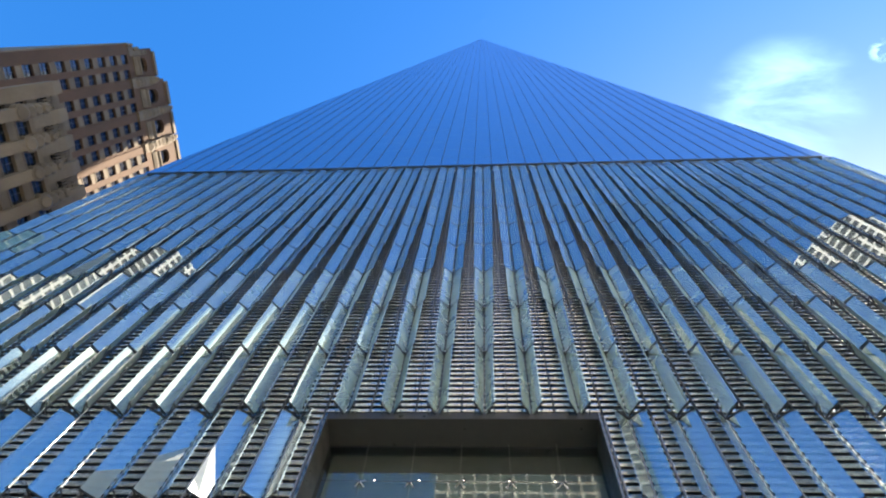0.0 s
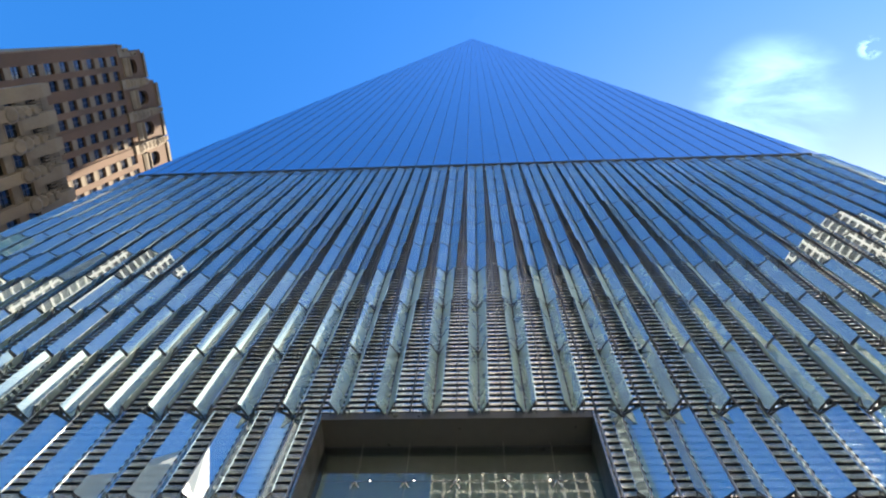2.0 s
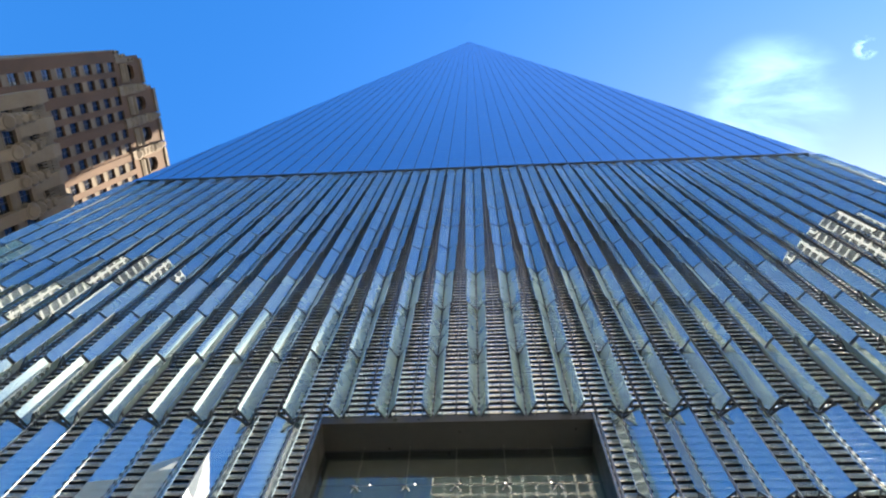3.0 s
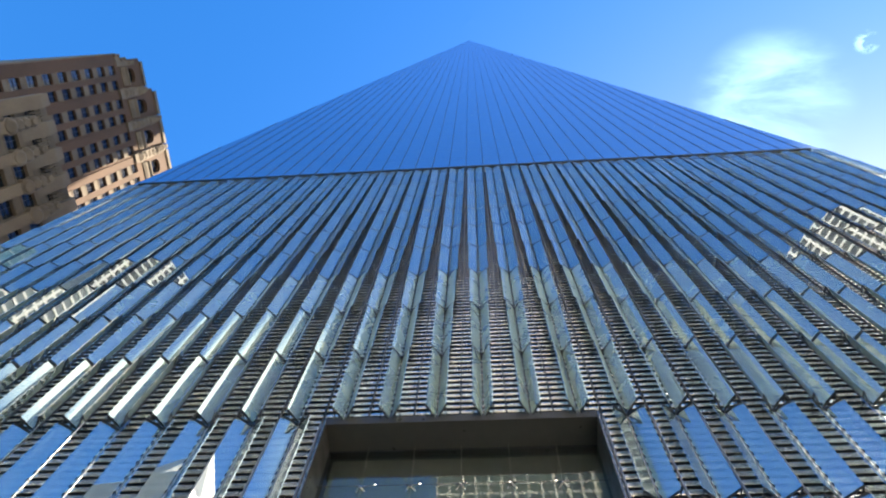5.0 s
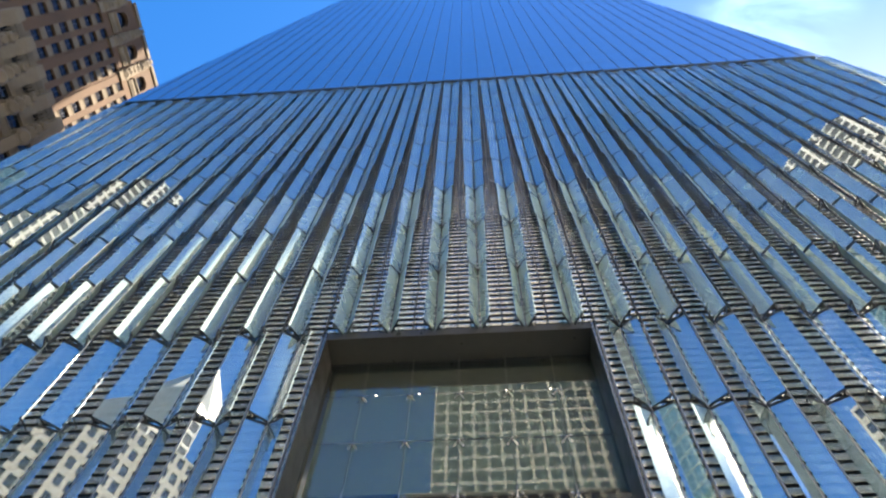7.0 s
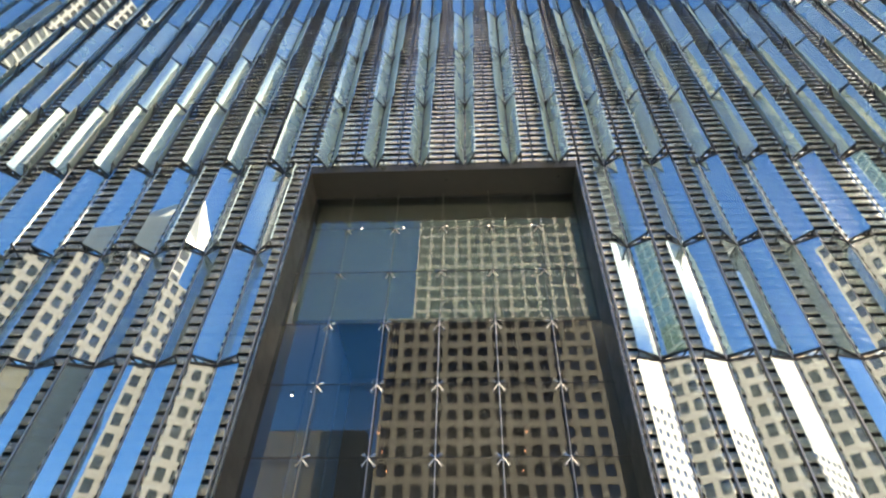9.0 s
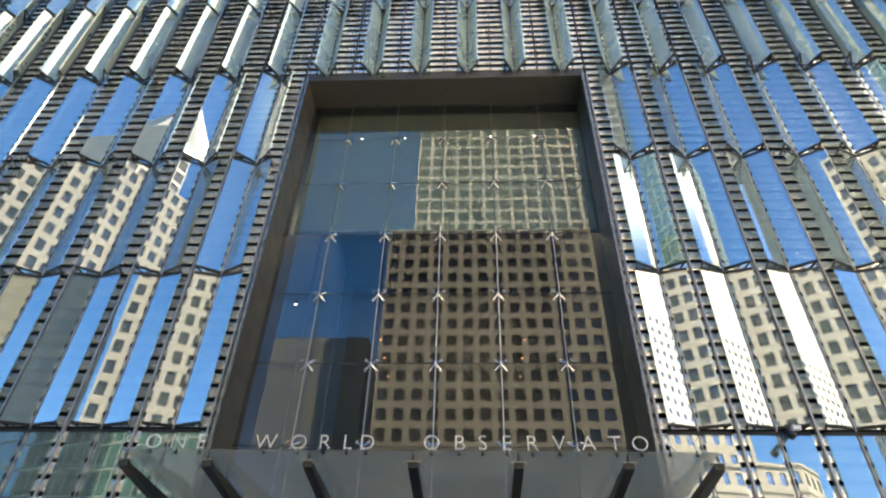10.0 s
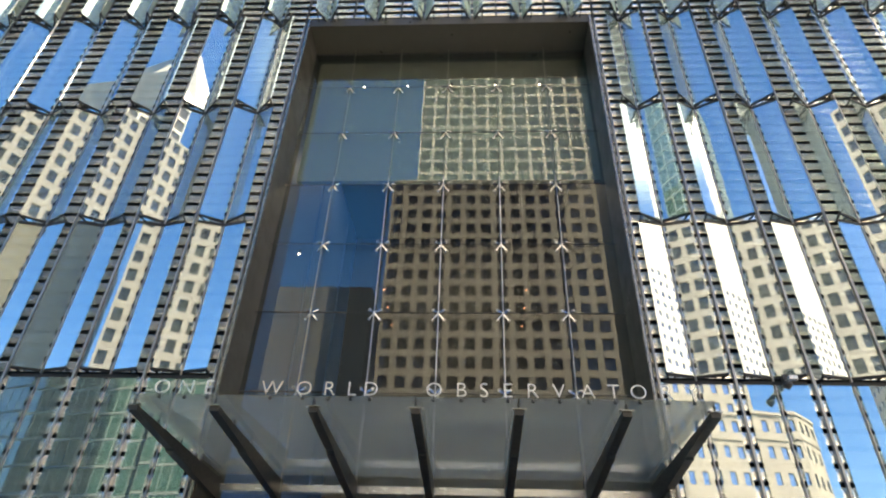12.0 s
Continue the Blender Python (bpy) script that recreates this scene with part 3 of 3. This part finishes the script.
# ---- buildings ----
def facade(parent, origin, normal, bays, floors, bw, fh, ww, wh, wall_mat, glass_mat, reveal=0.35, singles=0, sill=0.5, cross=False, cells=None, frames=False):
    """A wall pierced by windows, with a pane set back in each. cells: from, to, window's from and to along the wall."""
    n = Vector(normal)
    u, v = Vector((0, 0, 1)).cross(n), -n
    m = Matrix.Translation(origin) @ Matrix((u, v, Vector((0, 0, 1)))).transposed().to_4x4()
    side = (bw - ww) / 2
    cells = cells or [(i * bw, (i + 1) * bw, i * bw + side, i * bw + side + ww) for i in range(bays)]
    b, pz = Build(), (fh - wh) * sill
    for x0, x1, w0, w1 in cells:
        for j in range(floors):
            z0 = j * fh
            o = [(x0, 0, z0), (x1, 0, z0), (x1, 0, z0 + fh), (x0, 0, z0 + fh)]
            c = [(w0, 0, z0 + pz), (w1, 0, z0 + pz), (w1, 0, z0 + pz + wh), (w0, 0, z0 + pz + wh)]
            k = len(b.v)
            b.v += o + c + [(x, reveal, z) for x, _, z in c]
            for q in range(4):
                r = (q + 1) % 4
                b.f += [(k + q, k + r, k + 4 + r, k + 4 + q), (k + 4 + q, k + 4 + r, k + 8 + r, k + 8 + q)]
    part("wall", b.mesh("wall", wall_mat, True), parent, m)
    pane = Build().box(0, ww, reveal - 0.05, reveal + 0.02, 0, wh).mesh("window", glass_mat)
    if frames:
        fr = Build().box(-0.12, ww + 0.12, -0.12, 0.2, -0.22, 0.0)
        fr = fr.mesh("sill", LIMESTONE)
        spandrel = Build().box(0.02, ww - 0.02, -0.05, 0.2, wh - fh + 0.10, -0.225).mesh("spandrel", LIMESTONE)
        sash = Build().box(0, ww, reveal - 0.12, reveal - 0.05, wh * 0.48, wh * 0.52).box(ww / 2 - 0.04, ww / 2 + 0.04, reveal - 0.11, reveal - 0.05, 0, wh).mesh("sash", DARK_METAL)
    rest, bars, count = Build(), Build(), 0
    order = sorted(((w0, j) for _, _, w0, _ in cells for j in range(floors)), key=lambda q: -q[1])
    for x, j in order:
        z = j * fh + pz
        if count < singles:
            w = part("window", pane, parent, m @ shift(x, 0, z))
            if frames:
                part("sill", fr, w)
                part("sash", sash, w)
                part("spandrel", spandrel, w)
            count += 1
        else:
            rest.box(x, x + ww, reveal - 0.05, reveal + 0.02, z, z + wh)
        if cross:
            bars.box(x + ww / 2 - 0.06, x + ww / 2 + 0.06, reveal - 0.12, reveal - 0.05, z, z + wh)
    if rest.v:
        part("window", rest.mesh("windows", glass_mat), parent, m, kind="stuff")
    if bars.v:
        part("glazing_bar", bars.mesh("glazing_bars", DARK_METAL), parent, m, kind="stuff")


def block(parent, x0, x1, y0, y1, z0, z1, mat, name="core"):
    return part(name, Build().box(x0, x1, y0, y1, z0, z1).mesh(name, mat), parent)


# granite office tower across the street: punched lower block, lighter gridded shaft above a setback
office = thing("office_tower", "pale granite office tower with square punched windows", "office building")
facade(office, (32.4, -90, 0), (0, 1, 0), 16, 25, 3.1, 3.8, 1.95, 2.4, GRANITE, DARK_GLASS, 0.4, 150)
facade(office, (-17.2, -90, 0), (-1, 0, 0), 14, 25, 3.1, 3.8, 1.95, 2.4, GRANITE, DARK_GLASS, 0.4, 0)
facade(office, (32.4, -133.4, 0), (1, 0, 0), 14, 25, 3.1, 3.8, 1.95, 2.4, GRANITE, DARK_GLASS, 0.4, 0)
block(office, -16.7, 31.9, -133.4, -90.5, 0, 94.9, ROOFING)
facade(office, (30.2, -96, 95), (0, 1, 0), 13, 24, 3.3, 3.8, 2.6, 2.95, LIGHT_GRANITE, GREY_GLASS, 0.3, 120, cross=True)
facade(office, (-12.7, -96, 95), (-1, 0, 0), 10, 24, 3.3, 3.8, 2.6, 2.95, LIGHT_GRANITE, GREY_GLASS, 0.3, 0, cross=True)
facade(office, (30.2, -129, 95), (1, 0, 0), 10, 24, 3.3, 3.8, 2.6, 2.95, LIGHT_GRANITE, GREY_GLASS, 0.3, 0, cross=True)
block(office, -12.2, 29.7, -129, -96.5, 95, 186.0, ROOFING)

# lower granite block beside it
annex = thing("office_block", "low pale granite office block with square windows", "office building")
facade(annex, (52.1, -90, 0), (0, 1, 0), 6, 10, 3.3, 4.2, 1.45, 2.0, CREAM_STONE, BLUE_GLASS, 0.4, 80, sill=0.4)
facade(annex, (58.0, -94, 0), Vector((4.0, 5.9, 0)).normalized(), 3, 10, 2.376, 4.2, 1.1, 2.0, CREAM_STONE, BLUE_GLASS, 0.4, 30, sill=0.4)
lot = [(32.5, -90.5), (51.9, -90.5), (57.6, -94.4), (57.6, -122), (32.5, -122)]
part("core", Build().hull([(x, y, 0) for x, y in lot], [(x, y, 41.6) for x, y in lot]).mesh("core", CREAM_STONE), annex)
for z0, z1, out in ((37.35, 37.6, 0.25), (41.5, 42.0, 0.35)):
    band = Build().box(32.5, 52.1, -90.4, -90 + out, z0, z1)
    band.hull([(52.1, -90.4, z0), (57.6, -94.4, z0), (58.0 + 0.56 * out, -94 + 0.83 * out, z0), (52.1, -90 + out, z0)],
              [(52.1, -90.4, z1), (57.6, -94.4, z1), (58.0 + 0.56 * out, -94 + 0.83 * out, z1), (52.1, -90 + out, z1)])
    part("cornice", band.mesh("cornice", CREAM_STONE), annex)
facade(annex, (46.2, -92, 41.6), (0, 1, 0), 4, 2, 3.3, 3.6, 1.5, 2.0, CREAM_STONE, BLUE_GLASS, 0.4, 8)
block(annex, 33.0, 46.1, -118, -92.5, 41.6, 48.8, CREAM_STONE, "penthouse")

# tall sunlit tower to the south-west: white stone foot, mirror-glass shaft that throws sunlight back onto the podium
slab = thing("mirror_tower", "sunlit white and mirror-glass tower", "office building")
facade(slab, (154.2, -78, 0), (0, 1, 0), 33, 30, 2.4, 2.75, 1.15, 1.35, WHITE_GRANITE, BLUE_GLASS, 0.3, 0)
facade(slab, (75.0, -78, 0), (-1, 0, 0), 11, 30, 2.4, 2.75, 1.15, 1.35, WHITE_GRANITE, BLUE_GLASS, 0.3, 0)
facade(slab, (154, -78, 82.5), (0, 1, 0), 23, 15, 3.4, 3.3, 2.9, 2.8, WHITE_GRANITE, SUN_GLASS, 0.1, 0)
facade(slab, (75.0, -78, 82.5), (-1, 0, 0), 8, 15, 3.4, 3.3, 2.9, 2.8, WHITE_GRANITE, SUN_GLASS, 0.1, 0)
block(slab, 75.5, 153.5, -105, -78.5, 0, 132.0, WHITE_GRANITE)
apex = (96, -91.5, 170)
ring = [(96 + 21.5 * math.cos(a), -91.5 + 14.2 * math.sin(a), 132.0) for a in (math.tau * (i + 0.5) / 8 for i in range(8))]
for i in range(8):
    part("roof_facet", Build().quad(ring[i], ring[(i + 1) % 8], apex).mesh("roof_facet", PALE_ROOF), slab, label="pale faceted pyramid roof face")

# dark glass building and a tall teal one
glass_block = thing("glass_building", "dull olive-grey glass office building", "office building")
facade(glass_block, (-22, -104, 0), (0, 1, 0), 16, 19, 1.9, 4.0, 1.8, 3.8, DARK_METAL, OLIVE_GLASS, 0.05, 0)
facade(glass_block, (-52.4, -104, 0), (-1, 0, 0), 12, 19, 1.9, 4.0, 1.8, 3.8, DARK_METAL, OLIVE_GLASS, 0.05, 0)
block(glass_block, -52.2, -22.1, -126, -104.3, 0, 76.2, DARK_METAL)
teal_block = thing("glass_tower", "tall shaded teal glass tower with slim dark mullions", "office building")
facade(teal_block, (-36.8, -72, 0), (0, 1, 0), 3, 33, 2.4, 3.8, 2.2, 3.45, TEAL_FRAME, TEAL_GLASS, 0.12, 0)
facade(teal_block, (-49.7, -104.7, 0), Vector((0.9303, -0.3668, 0)).normalized(), 14, 33, 2.51, 3.8, 2.3, 3.45, TEAL_FRAME, TEAL_GLASS, 0.12, 0)
facade(teal_block, (-44, -74, 0), (0, 1, 0), 17, 12, 2.4, 3.8, 2.2, 3.45, TEAL_FRAME, TEAL_GLASS, 0.12, 0)
block(teal_block, -84.7, -44.2, -104.7, -74.3, 0, 45.5, DARK_METAL, "low_wing")
core = [(-37.1, -72.4), (-43.8, -72.4), (-55.9, -104.7), (-50.1, -104.7)]
part("core", Build().hull([(x, y, 0) for x, y in core], [(x, y, 125.3) for x, y in core]).mesh("core", DARK_METAL), teal_block)

# ---- brick tower with a stepped stone crown, north of the podium ----
BX, PAIR, FLOOR = -72.0, 6.75, 4.19
deco = thing("brick_tower", "brown brick art deco tower with a carved stone crown", "brick tower")
block(deco, BX - 40, BX - 0.45, -10.2, 60, 0, 134.5, BRICK)
pairs = [-5.7 + PAIR * i for i in range(9)]
cells = []
for c in pairs:
    cells += [(c - PAIR / 2, c, c - 2.4, c - 0.55), (c, c + PAIR / 2, c + 0.55, c + 2.4)]
facade(deco, (BX, 0, 134.6 - 32 * FLOOR), (1, 0, 0), 0, 32, 0, FLOOR, 1.85, 2.55, BRICK, DARK_GLASS, 0.4, 300, cells=cells, frames=True)
block(deco, BX - 0.45, BX, -10.2, -9.075, 0, 134.5, BRICK, "corner_pier")
block(deco, BX - 0.45, BX, pairs[-1] + PAIR / 2, 60, 0, 134.6, BRICK, "corner_pier")
rng = random.Random(7)


def carved(b, x0, x1, y0, y1, z0, z1, n):
    """Worn stone scrolls, stacked one over another into one ornament, smaller towards the top."""
    for q in range(n):
        f = (q + 0.5) / n
        r = 0.5 * (y1 - y0) * (1 - 0.45 * f) * rng.uniform(0.88, 1.05)
        y, z, d = 0.5 * (y0 + y1) + rng.uniform(-0.08, 0.08), z0 + (z1 - z0) * f, (x1 - x0) * rng.uniform(0.8, 1.0)
        b.rod((x0, y, z), (x0 + 0.7 * d, y, z), r, 12)
        b.rod((x0 + 0.7 * d, y, z), (x0 + d, y, z - 0.1 * r), r, 12, 0.62 * r)
    return b


# slim stone piers between the pairs, crown arches and pinnacles above them
for i, c in enumerate(pairs):
    low = 0.74 if i == 0 else 1.0     # the corner bay steps down
    arch = Build()
    arch.box(BX - 0.8, BX - 0.1, c - 3.3, c - 1.5, 134.6, 147.5).box(BX - 0.8, BX - 0.1, c + 1.5, c + 3.3, 134.6, 147.5)
    arch.box(BX - 0.8, BX - 0.1, c - 1.5, c + 1.5, 134.6, 138.6)
    steps = 8
    for k in range(steps):
        a0, a1 = math.pi * k / steps, math.pi * (k + 1) / steps
        y0, y1 = c + 1.5 * math.cos(a0), c + 1.5 * math.cos(a1)
        z0, z1 = 142.4 + 1.5 * math.sin(a0), 142.4 + 1.5 * math.sin(a1)
        arch.hull([(BX - 0.8, y0, z0), (BX - 0.8, y1, z1), (BX - 0.8, y1, 147.5), (BX - 0.8, y0, 147.5)],
                  [(BX - 0.1, y0, z0), (BX - 0.1, y1, z1), (BX - 0.1, y1, 147.5), (BX - 0.1, y0, 147.5)])
    part("crown_arch", arch.squash(134.6, low).mesh("crown_arch", BRICK), deco)
    part("arch_window", Build().box(BX - 0.95, BX - 0.85, c - 1.6, c + 1.6, 138.5, 144.0).squash(134.6, low).mesh("arch_window", DARK_GLASS), deco)
    orn = Build()
    y = c + PAIR / 2
    orn.box(BX - 1.2, BX + 0.55, y - 0.95, y + 0.95, 133.0, 141.0).box(BX - 1.2, BX + 0.35, y - 0.75, y + 0.75, 141.0, 147.0)
    orn.hull([(BX - 1.0, y - 0.65, 147.0), (BX + 0.3, y - 0.65, 147.0), (BX + 0.3, y + 0.65, 147.0), (BX - 1.0, y + 0.65, 147.0)],
             [(BX - 0.8, y - 0.42, 149.2), (BX + 0.1, y - 0.42, 149.2), (BX + 0.1, y + 0.42, 149.2), (BX - 0.8, y + 0.42, 149.2)])
    carved(orn, BX - 0.1, BX + 0.8, y - 1.3, y + 1.3, 134.0, 142.0, 4)
    carved(orn, BX - 0.1, BX + 0.5, y - 1.1, y + 1.1, 142.0, 148.0, 4)
    part("pinnacle", orn.squash(134.6, low).mesh("pinnacle", LIMESTONE), deco, label="weathered carved stone pinnacle")
    cop = Build().box(BX - 1.0, BX + 0.25, c - 2.6, c + 2.6, 147.5, 148.6)
    part("coping", cop.squash(134.6, low).mesh("coping", LIMESTONE), deco)
    edge = [(BX - 0.2, 138.5), (BX + 0.75, 138.5), (BX + 0.75, 138.1), (BX + 0.4, 137.7), (BX + 0.4, 137.0), (BX + 0.1, 136.2), (BX - 0.2, 136.2)]
    sill = Build().hull([(x, c - 1.9, z) for x, z in edge], [(x, c + 1.9, z) for x, z in edge])
    part("arch_sill", sill.squash(134.6, low).mesh("arch_sill", LIMESTONE), deco)
block(deco, BX - 38, BX - 0.9, -2.4, 58, 134.5, 147.5, BRICK, "crown_core")
block(deco, BX - 38, BX - 0.9, -8.0, -2.4, 134.5, 143.6, BRICK, "crown_core")
corner = Build()
for y0, y1, z in ((-10.3, -9.5, 136.2), (-9.5, -8.7, 138.6), (-8.7, -7.8, 141.5)):
    corner.box(BX - 3, BX + 0.1, y0, y1, 134.5, z)
    carved(corner, BX - 0.2, BX + 0.5, y0, y1, z - 2.5, z + 0.4, 2)
part("corner_ornament", corner.mesh("corner_ornament", LIMESTONE), deco)
part("parapet", Build().box(BX - 40, BX + 0.15, -10.45, -10.2, 0, 134.9).mesh("parapet", LIMESTONE), deco)

# stepped lower wing in front of it
WX, WTOP = -60.0, 90.6
wing_cells = [(-5.4 + 3.8 * i, -1.6 + 3.8 * i, -4.4 + 3.8 * i, -2.6 + 3.8 * i) for i in range(15)]
facade(deco, (WX, 0, WTOP - 0.8 - 7 * FLOOR), (1, 0, 0), 0, 7, 0, FLOOR, 1.8, 2.2, WING_STONE, DARK_GLASS, 0.5, 60, cells=wing_cells, frames=True)
block(deco, BX, WX - 0.55, -5.4, 51.6, 0, WTOP, BRICK, "wing_core")
block(deco, BX, WX + 0.1, -5.6, 51.8, WTOP - 0.8, WTOP + 0.7, LIMESTONE, "wing_coping")
LX, LTOP = -57.0, 81.0
low_cells = [(-3.4 + 3.8 * i, 0.4 + 3.8 * i, -2.7 + 3.8 * i, -0.3 + 3.8 * i) for i in range(14)]
facade(deco, (LX, 0, LTOP - 18 * FLOOR), (1, 0, 0), 0, 18, 0, FLOOR, 2.4, 2.5, WING_STONE, DARK_GLASS, 0.5, 60, cells=low_cells, frames=True)
block(deco, WX, LX - 0.55, -3.4, 49.8, 0, LTOP, BRICK, "lower_core")
for i in range(15):
    y = -3.4 + 3.8 * i
    orn = Build().box(LX - 1.4, LX + 0.5, y - 0.6, y + 0.6, LTOP - 4.5, LTOP + 1.2)
    orn.hull([(LX - 1.2, y - 0.5, LTOP + 1.2), (LX + 0.4, y - 0.5, LTOP + 1.2), (LX + 0.4, y + 0.5, LTOP + 1.2), (LX - 1.2, y + 0.5, LTOP + 1.2)],
             [(LX - 0.8, y - 0.2, LTOP + 3.6), (LX, y - 0.2, LTOP + 3.6), (LX, y + 0.2, LTOP + 3.6), (LX - 0.8, y + 0.2, LTOP + 3.6)])
    carved(orn, LX - 0.1, LX + 1.3, y - 1.2, y + 1.2, LTOP - 3.5, LTOP + 2.6, 4)
    part("pinnacle", orn.mesh("pinnacle", LIMESTONE), deco, label="weathered carved stone pinnacle")
    pier = Build().box(LX - 0.3, LX + 0.75, y - 0.72, y + 0.72, 0, LTOP - 1.0)
    pier.hull([(LX - 0.3, y - 0.72, LTOP - 1.0), (LX + 0.75, y - 0.72, LTOP - 1.0), (LX + 0.75, y + 0.72, LTOP - 1.0), (LX - 0.3, y + 0.72, LTOP - 1.0)],
              [(LX - 0.3, y - 0.6, LTOP + 0.4), (LX + 0.3, y - 0.6, LTOP + 0.4), (LX + 0.3, y + 0.6, LTOP + 0.4), (LX - 0.3, y + 0.6, LTOP + 0.4)])
    part("pier", pier.mesh("pier", WING_STONE), deco)

# deep buttresses between the window columns of the wing, shallow piers on the shaft
for i in range(16):
    y = -5.4 + 3.8 * i
    b = Build().box(WX - 0.3, WX + 1.1, y - 0.95, y + 0.95, 0, WTOP - 1.4)
    b.hull([(WX - 0.3, y - 0.95, WTOP - 1.4), (WX + 1.1, y - 0.95, WTOP - 1.4), (WX + 1.1, y + 0.95, WTOP - 1.4), (WX - 0.3, y + 0.95, WTOP - 1.4)],
           [(WX - 0.3, y - 0.9, WTOP + 1.0), (WX + 0.7, y - 0.8, WTOP + 1.0), (WX + 0.7, y + 0.8, WTOP + 1.0), (WX - 0.3, y + 0.9, WTOP + 1.0)])
    part("pier", b.mesh("pier", WING_STONE), deco, label="tan stone buttress with a worn cap")
    for dy in (1.45, 1.9, 2.35):
        part("mullion_rib", Build().box(WX - 0.3, WX + 0.25, y + dy - 0.11, y + dy + 0.11, WTOP - 3.2, WTOP + 0.4).mesh("mullion_rib", LIMESTONE), deco)
for c in pairs[1:]:
    y = c - PAIR / 2
    part("pier", Build().box(BX - 0.2, BX + 0.16, y - 0.5, y + 0.5, 0, 133.0).mesh("pier", BRICK), deco)
